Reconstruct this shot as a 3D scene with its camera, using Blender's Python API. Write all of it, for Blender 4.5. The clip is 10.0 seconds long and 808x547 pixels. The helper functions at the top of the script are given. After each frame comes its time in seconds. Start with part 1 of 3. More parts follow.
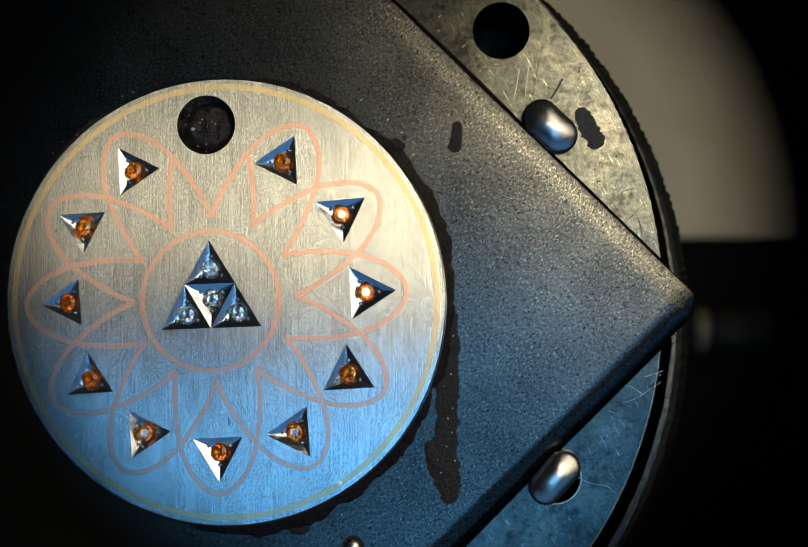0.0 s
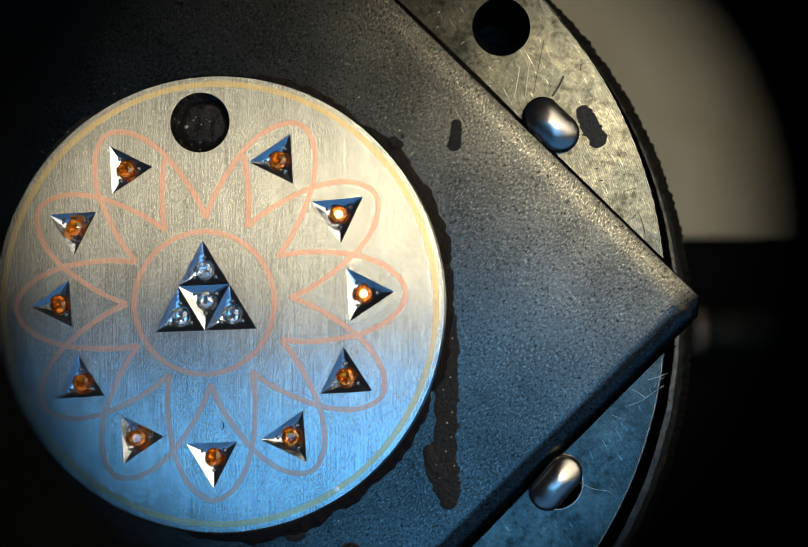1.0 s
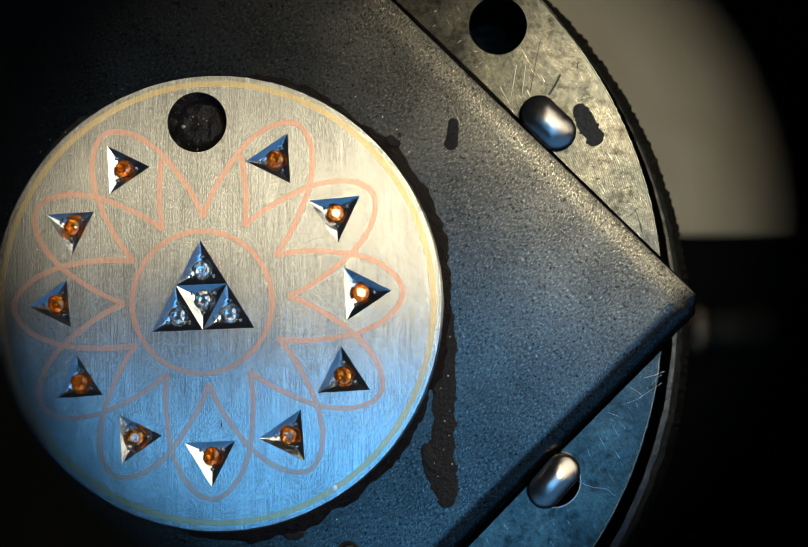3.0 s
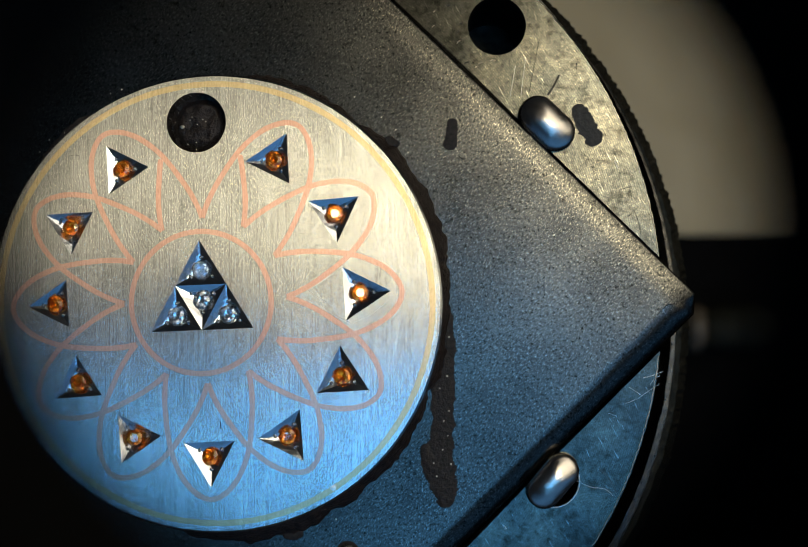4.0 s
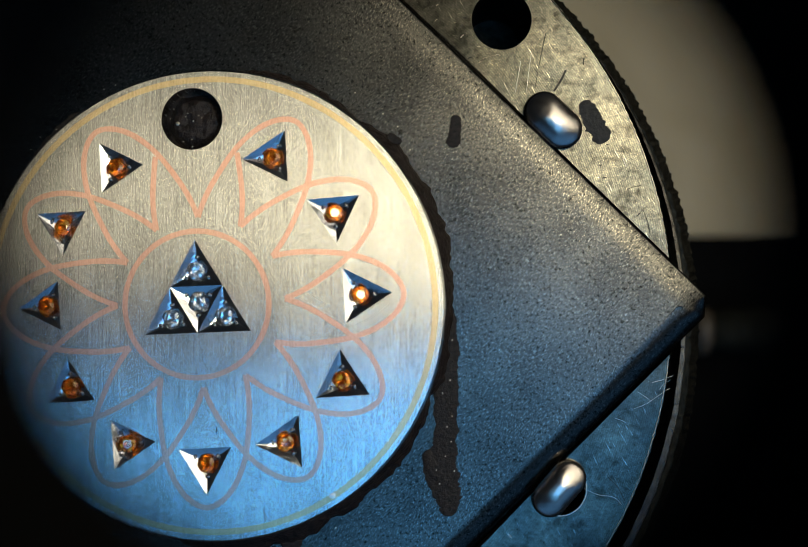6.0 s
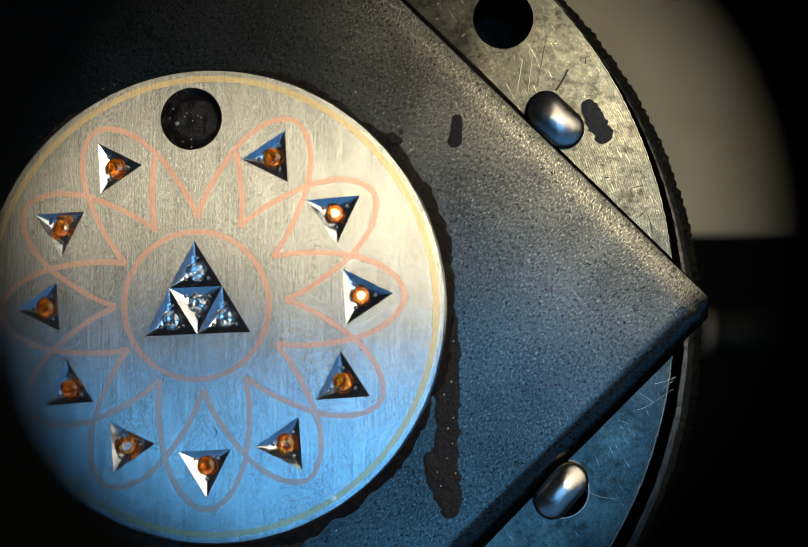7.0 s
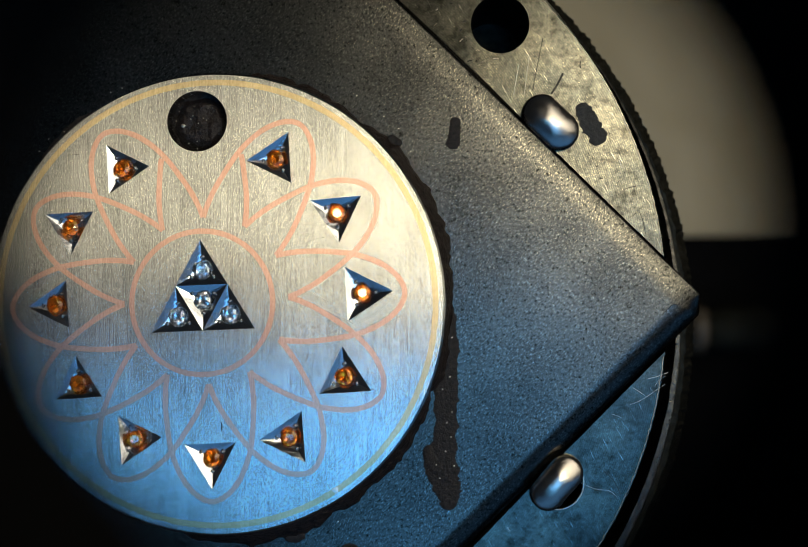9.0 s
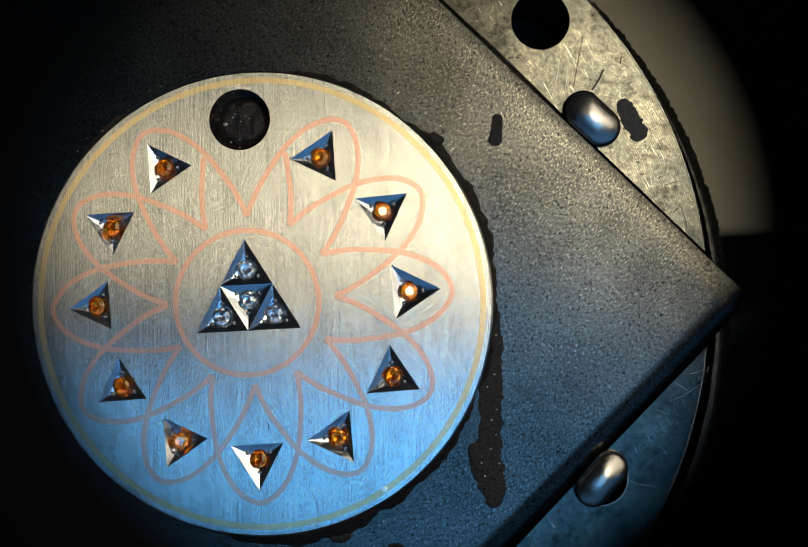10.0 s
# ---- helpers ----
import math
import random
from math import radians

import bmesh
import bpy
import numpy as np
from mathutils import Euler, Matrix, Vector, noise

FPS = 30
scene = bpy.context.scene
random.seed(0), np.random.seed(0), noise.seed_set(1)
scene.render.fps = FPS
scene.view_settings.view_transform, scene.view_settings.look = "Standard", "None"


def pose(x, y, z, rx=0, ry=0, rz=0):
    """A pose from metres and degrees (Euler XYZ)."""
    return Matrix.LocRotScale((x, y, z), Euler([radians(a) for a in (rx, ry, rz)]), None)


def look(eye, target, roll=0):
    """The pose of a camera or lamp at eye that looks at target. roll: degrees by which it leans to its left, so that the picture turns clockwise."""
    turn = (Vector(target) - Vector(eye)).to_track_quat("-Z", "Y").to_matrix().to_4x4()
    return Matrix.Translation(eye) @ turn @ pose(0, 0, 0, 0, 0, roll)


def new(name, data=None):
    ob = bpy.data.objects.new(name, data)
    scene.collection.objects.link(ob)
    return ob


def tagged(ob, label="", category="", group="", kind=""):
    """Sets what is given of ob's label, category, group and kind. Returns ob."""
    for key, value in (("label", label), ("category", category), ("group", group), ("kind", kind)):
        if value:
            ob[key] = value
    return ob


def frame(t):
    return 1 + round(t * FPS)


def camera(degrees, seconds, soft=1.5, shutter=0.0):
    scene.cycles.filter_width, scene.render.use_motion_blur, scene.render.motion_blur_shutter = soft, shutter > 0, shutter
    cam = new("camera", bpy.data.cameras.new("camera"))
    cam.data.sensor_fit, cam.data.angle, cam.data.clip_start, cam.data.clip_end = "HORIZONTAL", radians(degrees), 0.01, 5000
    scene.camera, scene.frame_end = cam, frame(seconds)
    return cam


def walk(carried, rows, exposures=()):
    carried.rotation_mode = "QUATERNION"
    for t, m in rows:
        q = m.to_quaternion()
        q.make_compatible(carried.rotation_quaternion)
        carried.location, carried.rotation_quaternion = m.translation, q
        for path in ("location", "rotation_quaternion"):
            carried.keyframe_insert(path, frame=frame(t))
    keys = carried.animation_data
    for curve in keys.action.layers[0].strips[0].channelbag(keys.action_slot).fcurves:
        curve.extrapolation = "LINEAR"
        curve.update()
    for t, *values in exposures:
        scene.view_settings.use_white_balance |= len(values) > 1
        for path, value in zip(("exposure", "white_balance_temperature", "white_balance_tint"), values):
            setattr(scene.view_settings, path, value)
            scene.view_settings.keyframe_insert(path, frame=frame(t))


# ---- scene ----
# A microscope view of a gem-set engraved pendant, cemented on a plate in a small engraver's vise.
# Lengths below are in millimetres unless they stand in a pose; MM turns them into metres.
MM = 0.001
TOP = 62.0          # height of the plate's upper face over the bench
EYE = 60.32         # eye over the plate's upper face

cam = camera(36.0, 10.0, soft=0.9)
cam.data.dof.use_dof = True
cam.data.dof.focus_distance = 0.0590
cam.data.dof.aperture_fstop = 46.0

# seconds, x, y, height over the eye's rest (mm), turn about x, y, z (degrees)
ROWS = [
    (0.0, 0.201, 0.002, 1.465, -0.013, 0.423, 0.195),
    (0.2, 0.160, 0.030, 2.150, -0.030, 0.330, 0.195),
    (0.3, 0.080, 0.060, 2.200, -0.050, 0.230, 0.195),
    (0.4, -0.080, 0.110, 1.500, -0.085, 0.090, 0.193),
    (0.5, -0.222, 0.146, 0.438, -0.113, -0.016, 0.191),
    (0.7, -0.200, 0.110, 0.240, -0.070, -0.008, 0.195),
    (1.0, -0.164, 0.062, 0.188, -0.018, 0.005, 0.200),
    (1.5, -0.089, 0.044, 0.237, -0.027, 0.097, 0.173),
    (2.0, -0.200, 0.061, 0.244, -0.063, -0.009, 0.148),
    (2.5, -0.037, 0.070, 0.249, -0.083, 0.053, 0.040),
    (4.0, 0.029, 0.106, 0.318, -0.107, 0.021, 0.017),
    (4.5, 0.000, 0.000, 0.000, 0.000, 0.000, 0.000),
    (5.0, -0.032, 0.073, 0.275, -0.076, -0.036, -0.005),
    (5.5, 0.011, 0.024, 0.669, -0.010, 0.064, 0.064),
    (5.6, 0.030, 0.040, -1.050, -0.012, 0.090, 0.062),
    (5.7, 0.045, 0.050, -1.260, -0.015, 0.110, 0.060),
    (6.2, 0.100, 0.090, -1.650, -0.020, 0.190, 0.050),
    (6.8, 0.172, 0.220, -1.875, -0.136, 0.290, 0.032),
    (7.0, 0.180, 0.227, -1.854, -0.141, 0.301, 0.028),
    (7.5, 0.099, 0.174, -1.475, -0.098, 0.238, 0.064),
    (7.7, -0.016, 0.090, -1.480, -0.035, 0.110, 0.038),
    (7.8, -0.018, 0.070, -1.150, -0.020, 0.090, 0.030),
    (7.9, -0.020, 0.045, -0.220, -0.008, 0.065, 0.024),
    (8.0, -0.020, 0.037, -0.185, -0.001, 0.057, 0.020),
    (8.5, -0.019, 0.075, -0.200, -0.061, 0.065, 0.031),
    (9.0, -0.060, 0.010, -0.192, -0.012, 0.057, 0.004),
    (9.1, -0.080, 0.005, -0.180, 0.000, 0.050, -0.010),
    (9.2, -0.737, 0.038, -0.240, -0.056, -0.258, -0.093),
    (9.3, -1.904, 0.097, -0.348, -0.155, -0.803, -0.241),
    (9.5, -2.638, 0.134, -0.415, -0.218, -1.147, -0.334),
    (9.7, -3.500, 0.037, -0.461, -0.121, -1.467, -0.486),
    (10.0, -3.896, -0.007, -0.482, -0.077, -1.614, -0.556),
]


def turn_pose(x, y, z, a, b, c):
    """A pose at x, y, z (mm) turned by the rotation vector a, b, c (degrees)."""
    v = Vector((radians(a), radians(b), radians(c)))
    turn = Matrix.Rotation(v.length, 4, v.normalized()) if v.length > 1e-9 else Matrix.Identity(4)
    return Matrix.Translation((x * MM, y * MM, z * MM)) @ turn


CAMERA_ROWS = [(t, turn_pose(x, y, TOP + EYE + z, a, b, c)) for t, x, y, z, a, b, c in ROWS]
walk(cam, CAMERA_ROWS, exposures=[(0.0, 0.0), (9.1, 0.0), (9.5, -0.10), (10.0, -0.20)])

# ------------------------------------------------------------------ world and light
world = bpy.data.worlds.new("room_air")
scene.world = world
world.use_nodes = True
wn = world.node_tree.nodes
sky = wn.new("ShaderNodeTexSky")
sky.sky_type = "NISHITA"
sky.sun_disc = False
sky.sun_elevation, sky.sun_rotation = radians(35), radians(180)
wn["Background"].inputs["Strength"].default_value = 0.05
world.node_tree.links.new(sky.outputs["Color"], wn["Background"].inputs["Color"])


def area(name, eye, target, sx, sy, watts, colour, spread=180):
    data = bpy.data.lights.new(name, "AREA")
    data.shape, data.size, data.size_y = "RECTANGLE", sx, sy
    data.energy, data.color, data.spread = watts, colour, radians(spread)
    ob = new(name, data)
    ob.matrix_world = look(eye, target)
    return ob


WORK = (0, 0, TOP * MM)
# warm lamp overhead, blue daylight overhead and from the window side, bright white lamp low at one side, all set by
# reflections
area("warm_lamp", (0.085, 0.055, 0.412), (0.004, 0.003, TOP * MM), 0.076, 0.066, 0.315, (1.0, 0.875, 0.61))
# overhead blue panel, placed to give the disc its blue reflection
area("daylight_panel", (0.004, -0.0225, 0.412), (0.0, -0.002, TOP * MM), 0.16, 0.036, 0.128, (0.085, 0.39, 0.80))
# extra blue area lamp, added to brighten the lower jaw and plate
area("blue_fill_lamp", (0.048, -0.093, 0.412), (0.0, -0.002, TOP * MM), 0.165, 0.054, 0.152, (0.095, 0.40, 0.86))
area("daylight_window", (0.10, -0.37, 0.383), WORK, 1.05, 0.28, 0.38, (0.13, 0.43, 0.94))
area("white_lamp", (0.206, 0.114, 0.334), WORK, 0.32, 0.23, 0.48, (1.0, 0.89, 0.70))


# ------------------------------------------------------------------ materials
def material(name):
    m = bpy.data.materials.new(name)
    m.use_nodes = True
    return m, m.node_tree.nodes, m.node_tree.links, m.node_tree.nodes["Principled BSDF"]


def coords(n, l, scale=(1, 1, 1), turn=0.0):
    """Object coordinates in millimetres, scaled and turned about z."""
    c = n.new("ShaderNodeTexCoord")
    mp = n.new("ShaderNodeMapping")
    mp.inputs["Scale"].default_value = [1000 * s for s in scale]
    mp.inputs["Rotation"].default_value = (0, 0, 0)
    if turn:
        r = n.new("ShaderNodeMapping")
        r.inputs["Rotation"].default_value = (0, 0, radians(turn))
        l.new(c.outputs["Object"], r.inputs["Vector"])
        l.new(r.outputs["Vector"], mp.inputs["Vector"])
    else:
        l.new(c.outputs["Object"], mp.inputs["Vector"])
    return mp.outputs["Vector"]


def noise_tex(n, l, vec, scale, detail=3.0, rough=0.5):
    t = n.new("ShaderNodeTexNoise")
    t.inputs["Scale"].default_value, t.inputs["Detail"].default_value, t.inputs["Roughness"].default_value = scale, detail, rough
    l.new(vec, t.inputs["Vector"])
    return t.outputs["Fac"]


def ramp(n, l, fac, stops):
    r = n.new("ShaderNodeValToRGB")
    while len(r.color_ramp.elements) < len(stops):
        r.color_ramp.elements.new(0.5)
    for e, (p, c) in zip(r.color_ramp.elements, stops):
        e.position, e.color = p, (*c, 1) if len(c) == 3 else c
    l.new(fac, r.inputs["Fac"])
    return r.outputs["Color"]


def mixed(n, l, fac, a, b, kind="MIX"):
    m = n.new("ShaderNodeMix")
    m.data_type, m.blend_type = "RGBA", kind
    for sock, v in ((m.inputs["Factor"], fac), (m.inputs["A"], a), (m.inputs["B"], b)):
        if isinstance(v, (int, float)):
            sock.default_value = v
        elif isinstance(v, tuple):
            sock.default_value = (*v, 1)
        else:
            l.new(v, sock)
    return m.outputs["Result"]


def bump(n, l, height, dist_mm, strength=1.0, before=None):
    b = n.new("ShaderNodeBump")
    b.inputs["Distance"].default_value, b.inputs["Strength"].default_value = dist_mm * MM, strength
    l.new(height, b.inputs["Height"])
    if before is not None:
        l.new(before, b.inputs["Normal"])
    return b.outputs["Normal"]


def brushed(name, a, b, rough=0.232, aniso=1.0, depth=0.003):
    """Metal brushed in straight lines along y."""
    m, n, l, p = material(name)
    fine = noise_tex(n, l, coords(n, l, (30, 4.2, 1)), 1.0, 5, 0.75)
    broad = noise_tex(n, l, coords(n, l, (1, 0.35, 1)), 0.8, 3)
    lines = noise_tex(n, l, coords(n, l, (24, 0.35, 1)), 1.0, 3, 0.6)
    both = mixed(n, l, 0.30, mixed(n, l, 0.18, fine, broad), lines)
    cross = noise_tex(n, l, coords(n, l, (1.8, 15, 1), 2), 1.0, 4, 0.7)
    both = mixed(n, l, 0.09, both, cross)
    both = mixed(n, l, 0.20, both, noise_tex(n, l, coords(n, l, (16, 6, 1), 6), 1.0, 5, 0.8))
    l.new(ramp(n, l, both, [(0.44, a), (0.555, b)]), p.inputs["Base Color"])
    p.inputs["Metallic"].default_value = 1.0
    p.inputs["Anisotropic"].default_value = aniso
    l.new(ramp(n, l, fine, [(0.3, (rough * 0.8,) * 3), (0.7, (rough * 1.25,) * 3)]), p.inputs["Roughness"])
    tang = n.new("ShaderNodeTangent")
    tang.direction_type, tang.uv_map = "UV_MAP", "brush"
    l.new(tang.outputs["Tangent"], p.inputs["Tangent"])
    l.new(bump(n, l, cross, depth * 0.6, 1.0, bump(n, l, fine, depth, 1.0)), p.inputs["Normal"])
    return m


silver = brushed("brushed_silver", (0.36, 0.37, 0.36), (0.93, 0.95, 0.93), depth=0.0045)
rose_gold = brushed("rose_gold_line", (0.63, 0.38, 0.31), (0.83, 0.55, 0.46), 0.32, 0.95)
yellow_gold = brushed("yellow_gold_line", (0.62, 0.49, 0.28), (0.84, 0.70, 0.45), 0.32, 0.95)


def polished(name, base, rough, wave=0.01, scale=1.2, vary=1.0, detail=3):
    m, n, l, p = material(name)
    v = coords(n, l)
    l.new(ramp(n, l, noise_tex(n, l, v, 3.0, 3), [(0.3, tuple(c * 0.85 for c in base)), (0.7, base)]), p.inputs["Base Color"])
    p.inputs["Metallic"].default_value = 1.0
    l.new(ramp(n, l, noise_tex(n, l, v, 6.0, 4), [(0.3, (rough * (1 - 0.4 * vary),) * 3), (0.75, (rough * (1 + 0.6 * vary),) * 3)]), p.inputs["Roughness"])
    l.new(bump(n, l, noise_tex(n, l, v, scale, detail), wave), p.inputs["Normal"])
    return m


facet_metal = polished("bright_cut_silver", (0.80, 0.83, 0.86), 0.20, 0.05, 1.6, 0.5, 2)
cut_nodes, cut_links = facet_metal.node_tree.nodes, facet_metal.node_tree.links
cut_strokes = noise_tex(cut_nodes, cut_links, coords(cut_nodes, cut_links, (9, 2.0, 2), 30), 1.0, 4, 0.7)
cut_wave = noise_tex(cut_nodes, cut_links, coords(cut_nodes, cut_links), 1.6, 2)
cut_links.new(bump(cut_nodes, cut_links, cut_strokes, 0.010, 1.0, bump(cut_nodes, cut_links, cut_wave, 0.05)), cut_nodes["Principled BSDF"].inputs["Normal"])
pin_steel = polished("polished_pin_steel", (0.56, 0.53, 0.49), 0.23, 0.003, 1.2, 0.3)
pin_nodes, pin_links = pin_steel.node_tree.nodes, pin_steel.node_tree.links
pin_streaks = noise_tex(pin_nodes, pin_links, coords(pin_nodes, pin_links, (1.6, 12, 3), 20), 1.0, 5, 0.7)
pin_links.new(bump(pin_nodes, pin_links, pin_streaks, 0.012), pin_nodes["Principled BSDF"].inputs["Normal"])
scratch_metal = polished("scratched_steel", (0.26, 0.255, 0.25), 0.4, 0.01)
scuff_metal = brushed("scuffed_silver", (0.84, 0.84, 0.82), (0.97, 0.97, 0.95), 0.30, 0.8)
nick_metal = polished("dark_nick", (0.05, 0.048, 0.045), 0.5, 0.01)
bead_metal = polished("bead_silver", (0.34, 0.34, 0.35), 0.22, 0.01)
glint_metal = polished("glint_silver", (0.85, 0.78, 0.64), 0.5, 0.01)
burr_metal = polished("bright_burr", (0.30, 0.27, 0.22), 0.5, 0.05, 6.0)


def gem(name, colour, ior, clarity):
    m, n, l, p = material(name)
    p.inputs["Base Color"].default_value = (*colour, 1)
    p.inputs["Transmission Weight"].default_value = clarity
    p.inputs["IOR"].default_value = ior
    p.inputs["Roughness"].default_value = 0.0
    return m


orange_gem = gem("orange_garnet", (1.0, 0.24, 0.012), 1.8, 0.90)
clear_gem = gem("clear_brilliant", (0.92, 0.96, 1.0), 2.4, 0.97)


def plate_material():
    m, n, l, p = material("dark_steel_plate")
    v = coords(n, l)
    grain = noise_tex(n, l, coords(n, l, (19, 5, 1), 48), 1.0, 5, 0.78)
    hair = noise_tex(n, l, coords(n, l, (20, 5, 1), 26), 1.0, 5, 0.78)
    grain = mixed(n, l, ramp(n, l, noise_tex(n, l, v, 0.35, 2), [(0.40, (0.15,) * 3), (0.60, (0.85,) * 3)]), hair, grain)
    specks = noise_tex(n, l, v, 6.5, 5, 0.7)
    spots = noise_tex(n, l, v, 2.1, 4, 0.6)
    cloud = noise_tex(n, l, v, 0.30, 5, 0.6)
    base = ramp(n, l, cloud, [(0.3, (0.032, 0.032, 0.030)), (0.7, (0.066, 0.065, 0.059))])
    dark = ramp(n, l, specks, [(0.35, (0.12, 0.12, 0.12)), (0.47, (1.0, 1.0, 1.0))])
    base = mixed(n, l, 1.0, base, dark, "MULTIPLY")
    base = mixed(n, l, 1.0, base, ramp(n, l, spots, [(0.29, (0.32, 0.29, 0.28)), (0.37, (1, 1, 1))]), "MULTIPLY")
    strokes = ramp(n, l, grain, [(0.51, (0, 0, 0)), (0.57, (0.30, 0.30, 0.30)), (0.66, (1, 1, 1))])
    strokes = mixed(n, l, 1.0, strokes, dark, "MULTIPLY")
    l.new(mixed(n, l, strokes, base, (0.285, 0.277, 0.247)), p.inputs["Base Color"])
    p.inputs["Metallic"].default_value = 1.0
    l.new(ramp(n, l, specks, [(0.3, (0.27,) * 3), (0.7, (0.20,) * 3)]), p.inputs["Roughness"])
    nb = bump(n, l, grain, 0.0042, 1.0)
    l.new(bump(n, l, specks, 0.0016, 1.0, nb), p.inputs["Normal"])
    return m


def jaw_material():
    m, n, l, p = material("milled_jaw_steel")
    v = coords(n, l)
    w = n.new("ShaderNodeTexWave")
    w.wave_type, w.rings_direction = "RINGS", "Z"
    w.inputs["Scale"].default_value, w.inputs["Distortion"].default_value, w.inputs["Detail"].default_value = 3.1, 1.2, 2
    l.new(v, w.inputs["Vector"])
    pits = noise_tex(n, l, v, 3.2, 6, 0.7)
    scr = noise_tex(n, l, coords(n, l, (1.1, 11, 1), 62), 1.0, 3)
    dots = noise_tex(n, l, v, 7.5, 3, 0.6)
    flecks = noise_tex(n, l, coords(n, l, (5, 9, 1), 30), 1.0, 4, 0.7)
    base = ramp(n, l, pits, [(0.30, (0.010, 0.010, 0.009)), (0.36, (0.046, 0.047, 0.042)), (0.72, (0.088, 0.089, 0.081))])
    base = mixed(n, l, 1.0, base, ramp(n, l, dots, [(0.24, (0.15, 0.15, 0.15)), (0.31, (1, 1, 1))]), "MULTIPLY")
    # random bright flecks put the steel's small glints into the colour
    worn = ramp(n, l, noise_tex(n, l, v, 0.42, 3), [(0.42, (0, 0, 0)), (0.56, (1, 1, 1))])
    fleck = mixed(n, l, 1.0, ramp(n, l, flecks, [(0.62, (0, 0, 0)), (0.72, (0.6, 0.6, 0.6))]), worn, "MULTIPLY")
    base = mixed(n, l, fleck, base, (0.30, 0.29, 0.26))
    grit = mixed(n, l, 0.5, noise_tex(n, l, coords(n, l, (22, 9, 1), 75), 1.0, 5, 0.8), noise_tex(n, l, coords(n, l, (22, 8, 1), 150), 1.0, 5, 0.8))
    base = mixed(n, l, 1.0, base, ramp(n, l, grit, [(0.38, (0.55, 0.55, 0.55)), (0.5, (1.0, 1.0, 1.0)), (0.62, (1.4, 1.4, 1.37))]), "MULTIPLY")
    base = mixed(n, l, 1.0, base, ramp(n, l, noise_tex(n, l, v, 0.5, 2), [(0.35, (0.78, 0.80, 0.80)), (0.65, (1.15, 1.10, 1.02))]), "MULTIPLY")
    base = mixed(n, l, ramp(n, l, scr, [(0.66, (0, 0, 0)), (0.74, (0.6, 0.6, 0.6))]), base, (0.26, 0.25, 0.23))
    base = mixed(n, l, 1.0, base, ramp(n, l, w.outputs["Fac"], [(0.1, (0.89, 0.89, 0.89)), (0.9, (1.09, 1.09, 1.09))]), "MULTIPLY")
    stain = noise_tex(n, l, v, 0.95, 6, 0.68)
    base = mixed(n, l, 1.0, base, ramp(n, l, stain, [(0.36, (0.50, 0.49, 0.48)), (0.46, (0.92, 0.92, 0.92)), (0.64, (1.16, 1.16, 1.15))]), "MULTIPLY")
    l.new(base, p.inputs["Base Color"])
    p.inputs["Metallic"].default_value = 1.0
    l.new(ramp(n, l, pits, [(0.3, (0.22,) * 3), (0.7, (0.16,) * 3)]), p.inputs["Roughness"])
    nb = bump(n, l, w.outputs["Fac"], 0.0009, 1.0)
    nb = bump(n, l, scr, 0.003, 0.6, nb)
    nb = bump(n, l, grit, 0.0015, 1.0, nb)
    l.new(bump(n, l, pits, 0.0035, 0.8, nb), p.inputs["Normal"])
    return m


def rough_stuff(name, a, b, rough, metal=0.0, scale=1.5, depth=0.1, spec=0.5):
    m, n, l, p = material(name)
    v = coords(n, l)
    f = noise_tex(n, l, v, scale, 5, 0.6)
    l.new(ramp(n, l, f, [(0.3, a), (0.7, b)]), p.inputs["Base Color"])
    p.inputs["Metallic"].default_value = metal
    p.inputs["Specular IOR Level"].default_value = spec
    l.new(ramp(n, l, noise_tex(n, l, v, scale * 3, 3), [(0.3, (rough * 0.75,) * 3), (0.7, (min(1, rough * 1.2),) * 3)]), p.inputs["Roughness"])
    l.new(bump(n, l, f, depth), p.inputs["Normal"])
    return m


plate_steel = plate_material()
jaw_steel = jaw_material()
rim_steel = rough_stuff("worn_rim_steel", (0.02, 0.02, 0.0185), (0.07, 0.068, 0.062), 0.33, 1.0, 2.5, 0.03)
collar_steel = rough_stuff("dark_collar_steel", (0.009, 0.0095, 0.008), (0.032, 0.031, 0.025), 0.5, 1.0, 3.0, 0.08)
body_steel = rough_stuff("black_vise_body", (0.02, 0.02, 0.02), (0.05, 0.05, 0.05), 0.5, 0.6, 0.5, 0.03)
cement_mat = rough_stuff("dark_cement", (0.005, 0.0037, 0.0033), (0.030, 0.021, 0.0175), 0.34, 0.0, 3.0, 0.22, 0.4)
stain_mat = rough_stuff("brown_stain", (0.003, 0.0024, 0.0021), (0.020, 0.0145, 0.012), 0.50, 0.0, 5.0, 0.06, 0.22)
mark_mat = rough_stuff("black_mark", (0.005, 0.005, 0.005), (0.018, 0.018, 0.017), 0.6, 0.0, 4.0, 0.05, 0.4)
paper_mat = rough_stuff("beige_board", (0.31, 0.255, 0.155), (0.36, 0.30, 0.19), 0.8, 0.0, 0.06, 0.05)
mat_mat = rough_stuff("black_rubber_mat", (0.0015, 0.0015, 0.0015), (0.003, 0.003, 0.003), 0.95, 0.0, 0.3, 0.05, 0.04)
wood_mat = rough_stuff("shadowed_wood", (0.035, 0.027, 0.018), (0.08, 0.062, 0.042), 0.6, 0.0, 0.3, 0.1)
grip_mat = rough_stuff("shadowed_grip", (0.006, 0.0065, 0.004), (0.014, 0.015, 0.010), 0.8, 0.0, 0.4, 0.05, 0.2)
bench_mat = rough_stuff("bench_wood", (0.12, 0.08, 0.05), (0.2, 0.14, 0.09), 0.6, 0.0, 0.02, 0.3)
